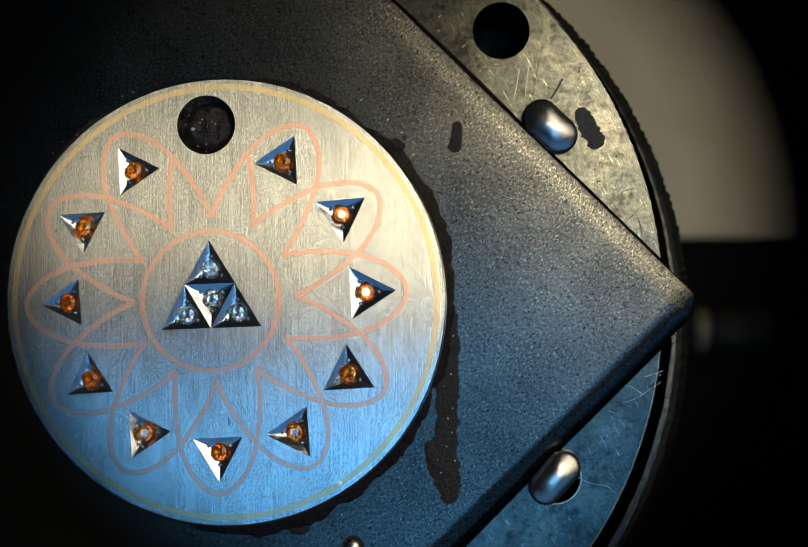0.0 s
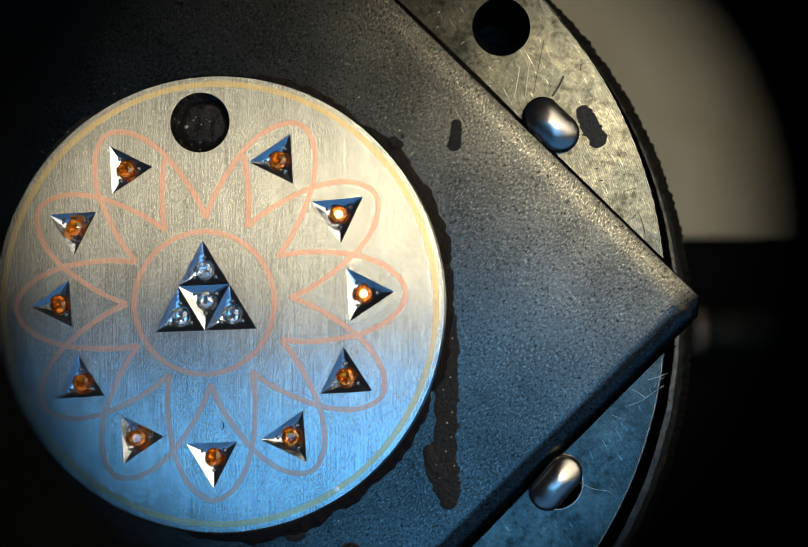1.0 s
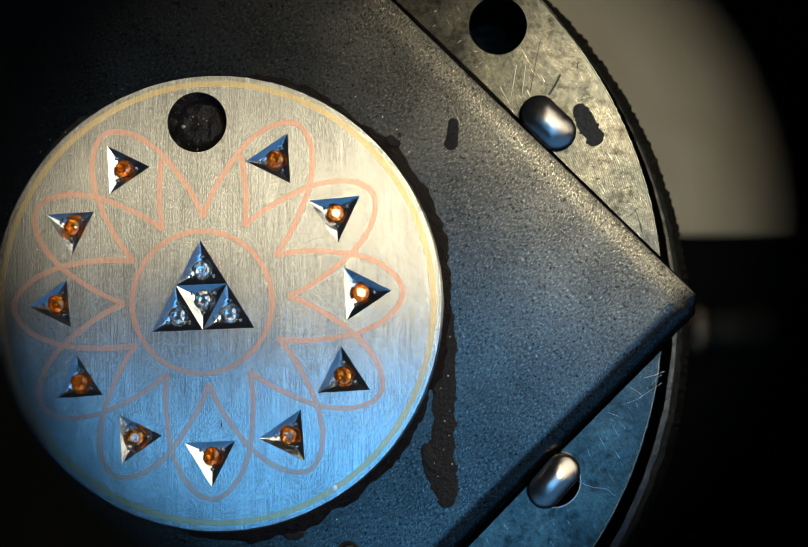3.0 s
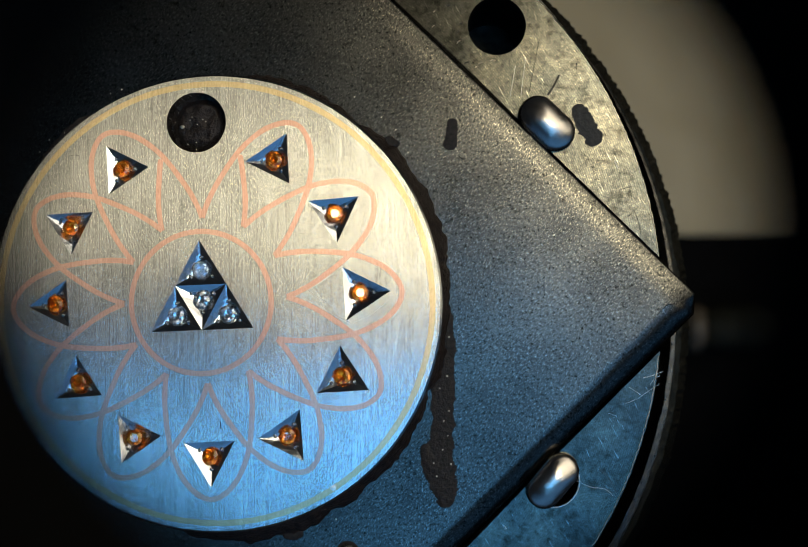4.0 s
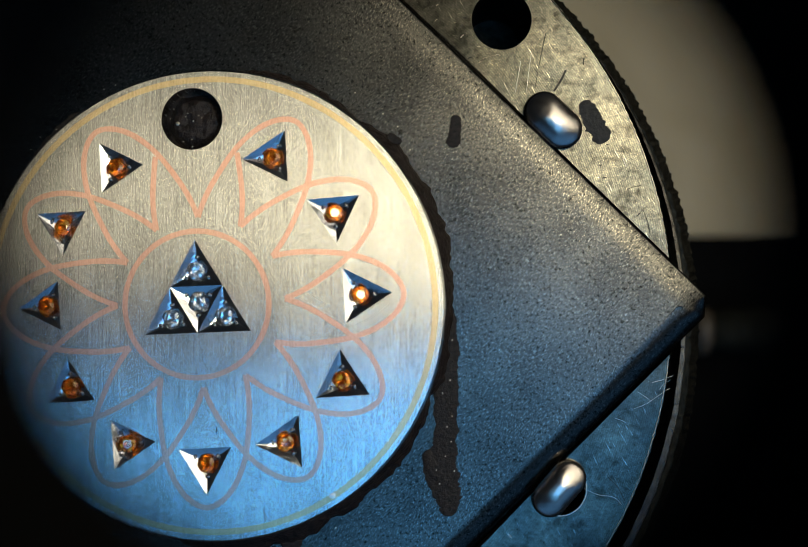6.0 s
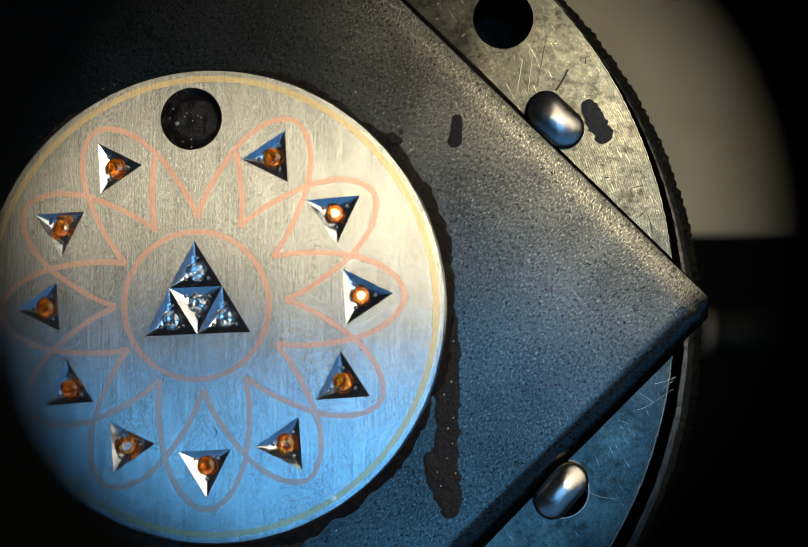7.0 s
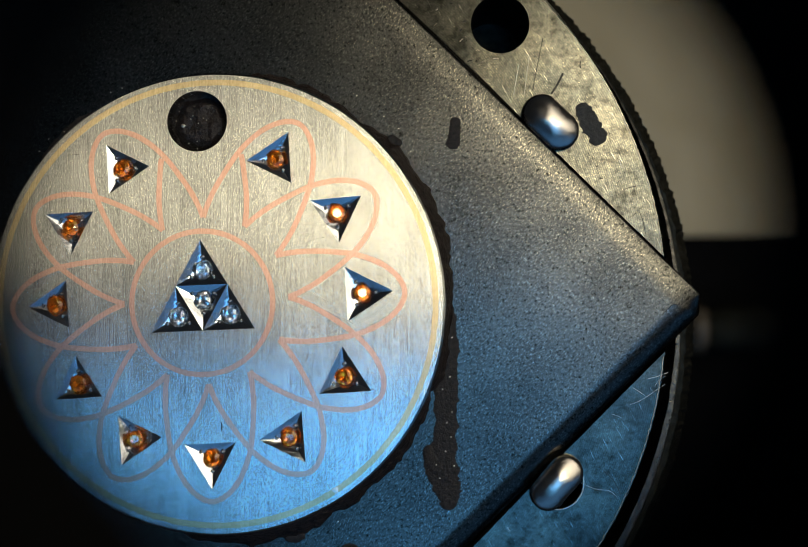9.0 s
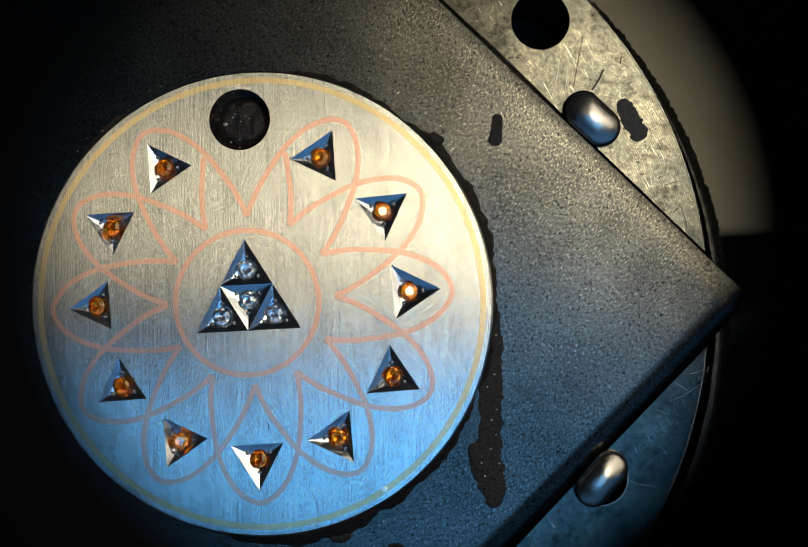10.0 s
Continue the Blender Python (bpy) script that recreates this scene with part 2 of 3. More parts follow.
wall_mat = rough_stuff("grey_room_wall", (0.74, 0.75, 0.76), (0.80, 0.81, 0.82), 0.9, 0.0, 0.005, 0.5)
black_barrel = rough_stuff("black_eyepiece", (0.004, 0.004, 0.004), (0.006, 0.006, 0.006), 0.9, 0.0, 1.0, 0.01, 0.0)


# ------------------------------------------------------------------ mesh helpers
def part(name, bm, mat, parent=None, label="", at=None, smooth=False, uv=False):
    """Links a bmesh, drawn in millimetres, as one mesh object."""
    bmesh.ops.recalc_face_normals(bm, faces=bm.faces)
    if uv:
        lay = bm.loops.layers.uv.new("brush")
        for fc in bm.faces:
            for lp in fc.loops:
                lp[lay].uv = (lp.vert.co.x / 25 + 0.5, lp.vert.co.y / 25 + 0.5)
    for v in bm.verts:
        v.co *= MM
    me = bpy.data.meshes.new(name)
    bm.to_mesh(me)
    bm.free()
    if smooth:
        me.polygons.foreach_set("use_smooth", [True] * len(me.polygons))
    me.materials.append(mat)
    ob = new(name, me)
    if parent is not None:
        ob.parent = parent
    if at is not None:
        ob.matrix_basis = at
    if label:
        ob["label"] = label
    return ob


def group_at(name, m):
    ob = new(name)
    ob.empty_display_size = 0.005
    ob.matrix_basis = m
    return ob


def loop(bm, pts, z):
    vs = [bm.verts.new((x, y, z)) for x, y in pts]
    es = [bm.edges.new((vs[i], vs[(i + 1) % len(vs)])) for i in range(len(vs))]
    return vs, es


def bridge(bm, a, b):
    for i in range(len(a)):
        j = (i + 1) % len(a)
        bm.faces.new((a[i], a[j], b[j], b[i]))


def circle(r, n, cx=0.0, cy=0.0, start=0.0):
    return [(cx + r * math.cos(start + 2 * math.pi * i / n), cy + r * math.sin(start + 2 * math.pi * i / n)) for i in range(n)]


def holed_slab(outer, holes, top, bottom, bevel=0.05, hole_depth=None, bored=0, walls=True, drop=None):
    """A slab with an outline and holes; edges bevelled inwards by bevel. The holes are open at the top, with walls."""
    bm = bmesh.new()
    cx, cy = sum(p[0] for p in outer) / len(outer), sum(p[1] for p in outer) / len(outer)

    def shrunk(pts, d, ox, oy):
        out = []
        for x, y in pts:
            r = math.hypot(x - ox, y - oy)
            out.append((ox + (x - ox) * (1 - d / r), oy + (y - oy) * (1 - d / r)))
        return out
    ov, oe = loop(bm, shrunk(outer, bevel, cx, cy), top)
    edges = list(oe)
    mid, _ = loop(bm, outer, top - (drop or bevel))
    low, _ = loop(bm, outer, bottom)
    bridge(bm, ov, mid), bridge(bm, mid, low)
    for pts in holes:
        hv, he = loop(bm, pts, top)
        edges += he
        if walls:
            dv, _ = loop(bm, pts, top - (hole_depth or (top - bottom)))
            bridge(bm, hv, dv)
    bmesh.ops.triangle_fill(bm, use_beauty=True, edges=edges)
    under = [e for e in bm.edges if e.verts[0] in set(low) and e.verts[1] in set(low)]
    for pts in holes[:bored]:
        under += loop(bm, pts, bottom)[1]
    bmesh.ops.triangle_fill(bm, use_beauty=True, edges=under)
    return bm


def lathe(profile, n=64, cx=0.0, cy=0.0):
    """A ring or body turned about z from a profile of (radius, height)."""
    bm = bmesh.new()
    rings = [loop(bm, circle(r, n, cx, cy), z)[0] for r, z in profile]
    for a, b in zip(rings, rings[1:]):
        bridge(bm, a, b)
    return bm, rings


def ribbon(pts, width, z, closed=False, height=0.03):
    """A flat raised line with square shoulders along a path."""
    bm = bmesh.new()
    n = len(pts)
    rows = []
    for i, (x, y) in enumerate(pts):
        a = pts[(i - 1) % n] if closed or i else pts[i]
        b = pts[(i + 1) % n] if closed or i < n - 1 else pts[i]
        dx, dy = b[0] - a[0], b[1] - a[1]
        d = math.hypot(dx, dy) or 1.0
        wob = width / 2 * (1 + 0.10 * noise.noise((x * 2.1, y * 2.1, 3.0)))
        nx, ny = -dy / d * wob, dx / d * wob
        rows.append([bm.verts.new((x + nx, y + ny, z - height)), bm.verts.new((x + nx, y + ny, z)),
                     bm.verts.new((x - nx, y - ny, z)), bm.verts.new((x - nx, y - ny, z - height))])
    for i in range(n if closed else n - 1):
        a, b = rows[i], rows[(i + 1) % n]
        for k in range(3):
            bm.faces.new((a[k], a[k + 1], b[k + 1], b[k]))
    return bm


def smooth_path(pts, per=6):
    """A Catmull-Rom path through the points."""
    out = []
    for i in range(len(pts) - 1):
        p0, p1, p2, p3 = (pts[max(0, i - 1)], pts[i], pts[i + 1], pts[min(len(pts) - 1, i + 2)])
        for k in range(per):
            t = k / per
            out.append(tuple(0.5 * (2 * b + (c - a) * t + (2 * a - 5 * b + 4 * c - d) * t * t + (3 * b - a - 3 * c + d) * t ** 3)
                             for a, b, c, d in zip(p0, p1, p2, p3)))
    out.append(pts[-1])
    return out


# ------------------------------------------------------------------ room and bench
def box_bm(x0, x1, y0, y1, z0, z1):
    bm = bmesh.new()
    bmesh.ops.create_cube(bm, size=1.0)
    for v in bm.verts:
        v.co = ((x0 + x1) / 2 + v.co.x * (x1 - x0), (y0 + y1) / 2 + v.co.y * (y1 - y0), (z0 + z1) / 2 + v.co.z * (z1 - z0))
    return bm


def structure(name, bm, mat, label):
    return tagged(part(name, bm, mat), label, name.split("_")[0], kind="structure")


structure("floor", box_bm(-1600, 1600, -1600, 1600, -820, -760), wall_mat, "plain grey workshop floor under the bench")
structure("ceiling", box_bm(-1600, 1600, -1600, 1600, 1700, 1760), wall_mat, "plain grey workshop ceiling")
structure("wall_north", box_bm(-1600, 1600, 1600, 1660, -760, 1700), wall_mat, "plain grey workshop wall")
structure("wall_south", box_bm(-1600, 1600, -1660, -1600, -760, 1700), wall_mat, "plain grey workshop wall")
structure("wall_east", box_bm(1600, 1660, -1600, 1600, -760, 1700), wall_mat, "plain grey workshop wall")
structure("wall_west", box_bm(-1660, -1600, -1600, 1600, -760, 1700), wall_mat, "plain grey workshop wall")


def bench():
    b = group_at("workbench", pose(0, 0, 0))
    tagged(b, "dark wooden workbench under the vise", "bench")
    bm = box_bm(-600, 600, -350, 350, -40, -3)
    bmesh.ops.bevel(bm, geom=bm.edges[:], offset=3, segments=2, affect="EDGES")
    part("bench_top", bm, bench_mat, b)
    for sx in (-1, 1):
        for sy in (-1, 1):
            part("leg", box_bm(sx * 550 - 30, sx * 550 + 30, sy * 300 - 30, sy * 300 + 30, -760, -40), bench_mat, b)


bench()


def thin_sheet(name, x0, x1, y0, y1, z0, z1, mat, label, category):
    bm = box_bm(x0, x1, y0, y1, z0, z1)
    bmesh.ops.bevel(bm, geom=bm.edges[:], offset=(z1 - z0) * 0.3, segments=2, affect="EDGES")
    return tagged(part(name, bm, mat), label, category)


thin_sheet("rubber_mat", -180, 180, -200, 190, -3, 0, mat_mat, "matt black rubber mat on the workbench", "mat")
thin_sheet("beige_board", 11, 170, 3.65, 150, 0, 1.2, paper_mat, "blurred beige cardboard sheet lying on the mat", "board")


def tool_handle():
    # the shadow over the handle is put into its dark colours
    h = group_at("tool_handle", pose(0.0272, -0.0055, 0.0022, 0, 90, 0))
    tagged(h, "dark tool handle with a dull wooden collar, shadow put into its colours", "handle")
    bm, rings = lathe([(0.3, 0.0), (1.8, 0.15), (2.15, 0.5), (2.15, 1.5), (1.9, 1.9), (1.5, 2.0)], 32)
    bm.faces.new(rings[0]), bm.faces.new(rings[-1])
    part("collar", bm, wood_mat, h, "dull brown wooden collar", smooth=True)
    bm, rings = lathe([(1.6, 1.9), (1.9, 2.3), (2.1, 4.0), (2.1, 6.0), (2.25, 6.3), (2.25, 7.6), (2.0, 7.9), (1.4, 9.3), (0.2, 9.5)], 32)
    bm.faces.new(rings[0]), bm.faces.new(rings[-1])
    part("grip", bm, grip_mat, h, smooth=True)


tool_handle()

# ------------------------------------------------------------------ vise
VX, VY = -9.28, -1.74
EDGE_U, EDGE_V = 12.90, 16.26     # the plate's two seen edges: x + y and x - y
SKEW = 1.1          # the first edge runs this much flatter than the other would have it, degrees


def vise():
    v = group_at("engraving_vise", pose(VX * MM, VY * MM, 0))
    tagged(v, "small round steel engraving vise with two jaws and a knurled collar", "vise")
    # body down to the mat
    bm, rings = lathe([(15, 0.02), (19, 0.6), (20.5, 4), (22.2, 14), (22.6, 26), (21.5, 40), (20.5, TOP - 9.0), (20.5, TOP - 8.2), (3, TOP - 8.2)], 96)
    bm.faces.new(rings[0]), bm.faces.new(rings[-1])
    part("body", bm, body_steel, v, smooth=True)
    # knurled collar round the jaws, a little out of centre
    bm = bmesh.new()
    n = 1320
    prof = [(22.3, TOP - 8.6), (22.4, TOP - 4.5), (22.7, TOP - 4.1), (23.25, TOP - 4.0), (23.68, TOP - 4.3), (23.68, TOP - 8.6)]
    rings = []
    for k, (r, z) in enumerate(prof):
        ring = []
        for i in range(n):
            tooth = (0.05 * (1 + 0.8 * noise.noise((i * 0.9, k, 3))) if (i % 4 < 2) else 0.0) if k in (4, 5) else 0.0
            jag = 0.11 * noise.noise((i * 0.23, k * 0.2, 0)) + 0.07 * noise.noise((i * 0.61, k * 0.2, 4)) if k >= 3 else 0.02 * noise.noise((i * 0.2, k, 5))
            a = 2 * math.pi * i / n
            ring.append(bm.verts.new((0.44 + (r + tooth + jag) * math.cos(a), -1.22 + (r + tooth + jag) * math.sin(a), z)))
        rings.append(ring)
    for a, b in zip(rings, rings[1:]):
        bridge(bm, a, b)
    bridge(bm, rings[-1], rings[0])
    part("knurled_collar", bm, collar_steel, v, "dark steel collar with a worn knurled rim")
    # worn inner rim, off centre and bent in height to fit the camera's view
    bm = bmesh.new()
    n = 480
    rings = []
    for k, (r, cx, cy, dz) in enumerate(((22.72, 0.05, -0.40, -4.0), (22.72, 0.05, -0.40, -0.06), (22.76, 0.05, -0.40, 0.0), (22.86, 0.15, -0.72, 0.0), (22.90, 0.15, -0.72, -0.08), (22.90, 0.15, -0.72, -4.0))):
        ring = []
        for i in range(n):
            a = 2 * math.pi * i / n
            jag = 0.035 * noise.noise((i * 0.45, k * 0.3, 8)) + 0.02 * noise.noise((i * 1.3, k, 2))
            lift = -2.2 - (1.7 if math.sin(a) > 0 else 0.7) * math.sin(a) * abs(math.sin(a)) ** 0.5
            ring.append(bm.verts.new((cx + (r + jag) * math.cos(a), cy + (r + jag) * math.sin(a), TOP + lift + dz)))
        rings.append(ring)
    for a, b in zip(rings, rings[1:]):
        bridge(bm, a, b)
    bridge(bm, rings[-1], rings[0])
    part("inner_rim", bm, rim_steel, v, "worn bright steel rim inside the collar")
    # base disc under the plate
    bm, rings = lathe([(16.2, TOP - 8.2), (16.2, TOP - 2.2), (16.0, TOP - 2.0), (0.4, TOP - 2.0)], 128)
    bm.faces.new(rings[0]), bm.faces.new(rings[-1])
    part("jaw_base", bm, body_steel, v)

    def jaw(name, sign, hole_list, c):
        """A raised circular segment outside the plate's edge: x + sign*y > c, in the vise's own frame."""
        r = 22.05
        cc = c - VX - sign * VY
        skew = SKEW if sign > 0 else 0.0
        mid = radians(45 * sign + skew)
        d = (c / 2 - 1.77 * (sign > 0) - VX) * math.cos(mid) + (sign * c / 2 + 1.77 * (sign > 0) - VY) * math.sin(mid)
        half = math.acos(d / r)
        pts = [(r * math.cos(mid + half * (2 * i / 240 - 1)), r * math.sin(mid + half * (2 * i / 240 - 1))) for i in range(241)]
        pts = [(x * (1 + 0.0018 * noise.noise((x * 6, y * 6, 1))), y * (1 + 0.0018 * noise.noise((x * 6, y * 6, 2)))) for x, y in pts]
        pts_arc = [(x * (1 + 0.002 * noise.noise((x * 9, y * 9, 5))), y * (1 + 0.002 * noise.noise((x * 9, y * 9, 6)))) for x, y in pts[3:-3]]
        a, b = pts[-1], pts[0]
        for i in range(1, 30):
            t = i / 30
            w = 0.012 * noise.noise((i * 0.9, sign * 3, 0))
            pts.append((a[0] + (b[0] - a[0]) * t + w, a[1] + (b[1] - a[1]) * t + w * sign))
        holes = []
        for hx, hy, hr in hole_list:
            ring = []
            for x, y in circle(hr, 48, hx - VX, hy - VY):
                short = max(0.0, 0.12 - (x + sign * y - cc)) / 2      # a hole that would break out of the edge is cut flat
                ring.append((x + short, y + sign * short))
            holes.append(ring)
        bm = holed_slab(pts, holes, TOP - 0.45, TOP - 8.2 + 0.003, 0.16, bored=len(holes), walls=False, drop=0.055)
        for pts in holes:
            bb = bmesh.new()
            bridge(bb, loop(bb, pts, TOP - 0.452)[0], loop(bb, pts, TOP - 8.19)[0])
            bb.faces.new(loop(bb, [(x, y) for x, y in pts], TOP - 7.6)[0])
            part("bore", bb, collar_steel, v, "black bore of a pin hole")
        # bright ribbon that stands in for the highlight along the rim's bevel
        burr = [(x * (1 - 0.006), y * (1 - 0.006)) for x, y in pts_arc]
        part("burr_highlight", ribbon(burr, 0.038, TOP - 0.440, height=0.012), burr_metal, v, "thin bright line standing in for the highlight on the jaw's worn rim", uv=True)
        return part(name, bm, jaw_steel, v, "milled steel jaw with fine tool lines, pits and scratches")
    jaw("jaw", 1, [(4.56, 12.15, 1.43)] , 13.02)
    jaw("jaw", -1, [(4.6, -15.3, 1.41), (7.33, -10.20, 1.27)], 16.36)
    # small bright and dark dents round the upper hole and near the tip
    rnd = random.Random(11)
    for k in range(46):
        if k < 30:
            x, y = rnd.uniform(1.2, 4.4), rnd.uniform(9.6, 13.6)
            if math.hypot(x - 4.56, y - 12.15) < 1.6 or x + y < 13.4:
                continue
        else:
            x, y = rnd.uniform(8.6, 12.2), rnd.uniform(1.6, 6.6)
            if x + y < 13.6 or math.hypot(x - VX, y - VY) > 21.7:
                continue
        a, size = rnd.uniform(-0.4, 0.9), rnd.uniform(0.05, 0.16)
        path = [(x - VX - size * math.cos(a), y - VY - size * math.sin(a)), (x - VX, y - VY + 0.03), (x - VX + size * math.cos(a), y - VY + size * math.sin(a))]
        bright = k < 30 and k % 5 > 1
        part("dent", ribbon(smooth_path(path, 4), rnd.uniform(0.03, 0.06), TOP - 0.443, height=0.01), burr_metal if bright else nick_metal, v, "bright dent" if bright else "dark dent", uv=True)
    # scratches in the jaws
    for pts, width, mat, label in (
            (((11.74, -5.14), (12.2, -5.02), (12.74, -4.81)), 0.022, scratch_metal, "bright scratch"),
            (((11.03, -5.57), (11.4, -5.8), (11.69, -6.02)), 0.018, scratch_metal, "bright scratch"),
            (((11.5, -6.15), (12.0, -5.8), (12.6, -5.39)), 0.018, scratch_metal, "bright scratch"),
            (((10.9, -6.38), (11.15, -6.3), (11.42, -6.18)), 0.016, scratch_metal, "bright scratch"),
            (((12.1, -5.5), (12.3, -5.2), (12.62, -5.0)), 0.016, scratch_metal, "bright scratch"),
            (((10.0, -6.85), (10.3, -6.95), (10.5, -7.05)), 0.016, scratch_metal, "bright scratch"),
            (((4.89, -12.37), (4.97, -12.45), (5.06, -12.57)), 0.05, scratch_metal, "bright fleck"),
            (((5.48, 10.2), (5.36, 9.5), (5.22, 8.7)), 0.03, scratch_metal, "pale scratch"),
            (((5.98, 10.6), (5.85, 9.6), (5.75, 8.75)), 0.022, scratch_metal, "pale scratch"),
            (((7.05, 8.75), (7.35, 9.2), (7.62, 9.75)), 0.10, nick_metal, "dark gouge"),
            (((6.15, 8.9), (6.35, 10.0), (6.65, 11.5)), 0.035, nick_metal, "dark scratch"),
            (((10.35, 5.55), (10.42, 5.35), (10.5, 5.15)), 0.03, scratch_metal, "bright fleck"),
            (((11.3, 3.1), (11.5, 2.6), (11.65, 1.9)), 0.03, nick_metal, "dark scratch"),
            (((10.6, 4.1), (10.9, 4.2), (11.2, 4.25)), 0.03, nick_metal, "dark scratch"),
            (tuple((7.33 + 1.31 * math.cos(radians(q)), -10.2 + 1.31 * math.sin(radians(q))) for q in range(-110, 21, 13)), 0.05, scratch_metal, "bright burr round a hole"),
            (((9.6, -9.6), (10.1, -10.1), (10.45, -10.8)), 0.03, nick_metal, "dark scratch"),
            (((8.5, -10.2), (9.2, -10.5), (9.9, -10.6), (10.3, -10.95)), 0.022, scratch_metal, "pale scratch"),
            (((9.1, 7.05), (9.25, 7.15), (9.35, 7.3)), 0.06, nick_metal, "dark gouge"),
            (((8.5, 10.35), (8.45, 10.15), (8.48, 10.0)), 0.05, nick_metal, "dark gouge")):
        path = smooth_path([(x - VX, y - VY) for x, y in pts], 6)
        part("scratch", ribbon(path, width, TOP - 0.444, height=0.01), mat, v, label, uv=True)
    return v


vise()


def jaw_pin(x, y, turn, length, width, high, label):
    """An oval pin with a rounded, polished head."""
    bm = bmesh.new()
    r = width / 2
    run = (length - width) / 2
    n = 40

    def ring(f, z):
        pts = []
        for i in range(n):
            a = 2 * math.pi * i / n
            cx = run if math.cos(a) >= 0 else -run
            pts.append((cx * (0.08 + 0.92 * f) + r * f * math.cos(a), r * f * math.sin(a)))
        return loop(bm, pts, z)[0]
    base = TOP - 7.9
    rings = [ring(1.0, base), ring(1.0, TOP - 0.30), ring(0.985, TOP + high * 0.02)]
    for k in range(1, 12):
        f = 0.97 * (1 - k / 11.6)
        rings.append(ring(f, TOP + high * (0.06 + 0.94 * (1 - f * f))))
    for a, b in zip(rings, rings[1:]):
        bridge(bm, a, b)
    bm.faces.new(rings[-1]), bm.faces.new(rings[0])
    ob = part("jaw_pin", bm, pin_steel, at=pose(x * MM, y * MM, 0, 0, 0, turn), smooth=True)
    return tagged(ob, label, "pin", group="pins in the vise jaws")


jaw_pin(6.99, 7.33, -44, 3.10, 1.86, 0.46, "polished domed steel pin beside a black mark")
jaw_pin(7.28, -10.15, 49, 3.05, 1.70, 0.42, "polished domed steel pin standing in a wider hole")


# ------------------------------------------------------------------ plate
def plate():
    c45 = math.sqrt(0.5)
    um, vm, side = EDGE_U * c45, EDGE_V * c45, 36.0
    cut = 0.75

    def outline(inset):
        pts = []
        corner = [(um - side + inset, vm - side + inset), (um - inset, vm - side + inset), (um - inset, vm - cut * 1.0 - inset * 0.42),
                  (um - cut - inset * 0.42, vm - inset), (um - side + inset, vm - inset)]
        for i in range(5):
            a, b = corner[i], corner[(i + 1) % 5]
            k = 60 if i != 2 else 6
            for j in range(k):
                t = j / k
                pts.append((a[0] + (b[0] - a[0]) * t, a[1] + (b[1] - a[1]) * t))
        return pts
    bm = bmesh.new()
    rings = []
    wide = 1.0
    prof = [(wide + 0.35, 0.0)]
    slant = math.tan(radians(SKEW))
    for k in range(1, 13):
        t = k / 12
        prof.append(((wide + 0.35) * (1 - t), -0.14 * t * t - 0.08 * t ** 3))
    for inset, z in prof:
        pts, heights = [], []
        for k, (u, w) in enumerate(outline(inset)):
            near = min(1.0, max(0.0, 0.5 + ((um - u) - (vm - w)) / 2.4))     # 0 along the first edge, 1 along the second, which is rounder
            near *= near * (3 - 2 * near)
            lower = z * (0.40 + 1.85 * near)
            u += slant * (w + 2.5)
            j = 0.018 * noise.noise((u * 2.0, w * 2.0, z * 3)) if z < -0.15 else 0
            pts.append(((u + w) * c45 + j, (u - w) * c45 + j))
            heights.append(TOP + lower)
        ring = loop(bm, pts, TOP)[0]
        for vert, h in zip(ring, heights):
            vert.co.z = h
        rings.append(ring)
    rings.append(loop(bm, pts, TOP - 0.68)[0])
    rings.append(loop(bm, pts, TOP - 2.0)[0])
    for a, b in zip(rings, rings[1:]):
        bridge(bm, a, b)
    bm.faces.new(rings[0]), bm.faces.new(rings[-1])
    ob = part("steel_plate", bm, plate_steel, smooth=False)
    for pl in ob.data.polygons:
        pl.use_smooth = abs(pl.normal.z) < 0.9999 and abs(pl.normal.z) > 0.1
    tagged(ob, "square dark grained steel plate with rounded worn edges", "plate")


plate()


def plate_stud(x, y, r):
    """A small domed stud with a dark ring for the shade round it."""
    st = group_at("plate_stud", pose(x * MM, y * MM, TOP * MM))
    tagged(st, "small domed steel stud in the plate with a dark ring", "stud")
    # low dark ring stands in for the shaded recess round the dome
    bm, rings = lathe([(r * 1.30, 0.003), (r * 1.22, 0.012), (r * 1.05, 0.012), (r * 0.98, 0.004)], 40)
    part("shade_ring", bm, stain_mat, st, "dark ring for the shade round the dome", smooth=True)
    bm, rings = lathe([(r, 0.0)] + [(r * math.cos(k * math.pi / 18), 0.32 * math.sin(k * math.pi / 18)) for k in range(1, 9)], 40)
    bm.faces.new(rings[-1]), bm.faces.new(rings[0])
    part("dome", bm, pin_steel, st, smooth=True)


plate_stud(-2.74, -13.62, 0.44)

# ------------------------------------------------------------------ cement and stains
DISC = (-9.024, -1.386)
DISC_R = 10.94
DISC_Z = 2.04       # the disc's upper face at its centre over the plate
DISC_POSE = pose(DISC[0] * MM, DISC[1] * MM, (TOP + DISC_Z) * MM) @ Matrix.Rotation(radians(5.6), 4, Vector((-0.5, -1.0, 0)).normalized()) @ Matrix.Scale(0.9874, 4)


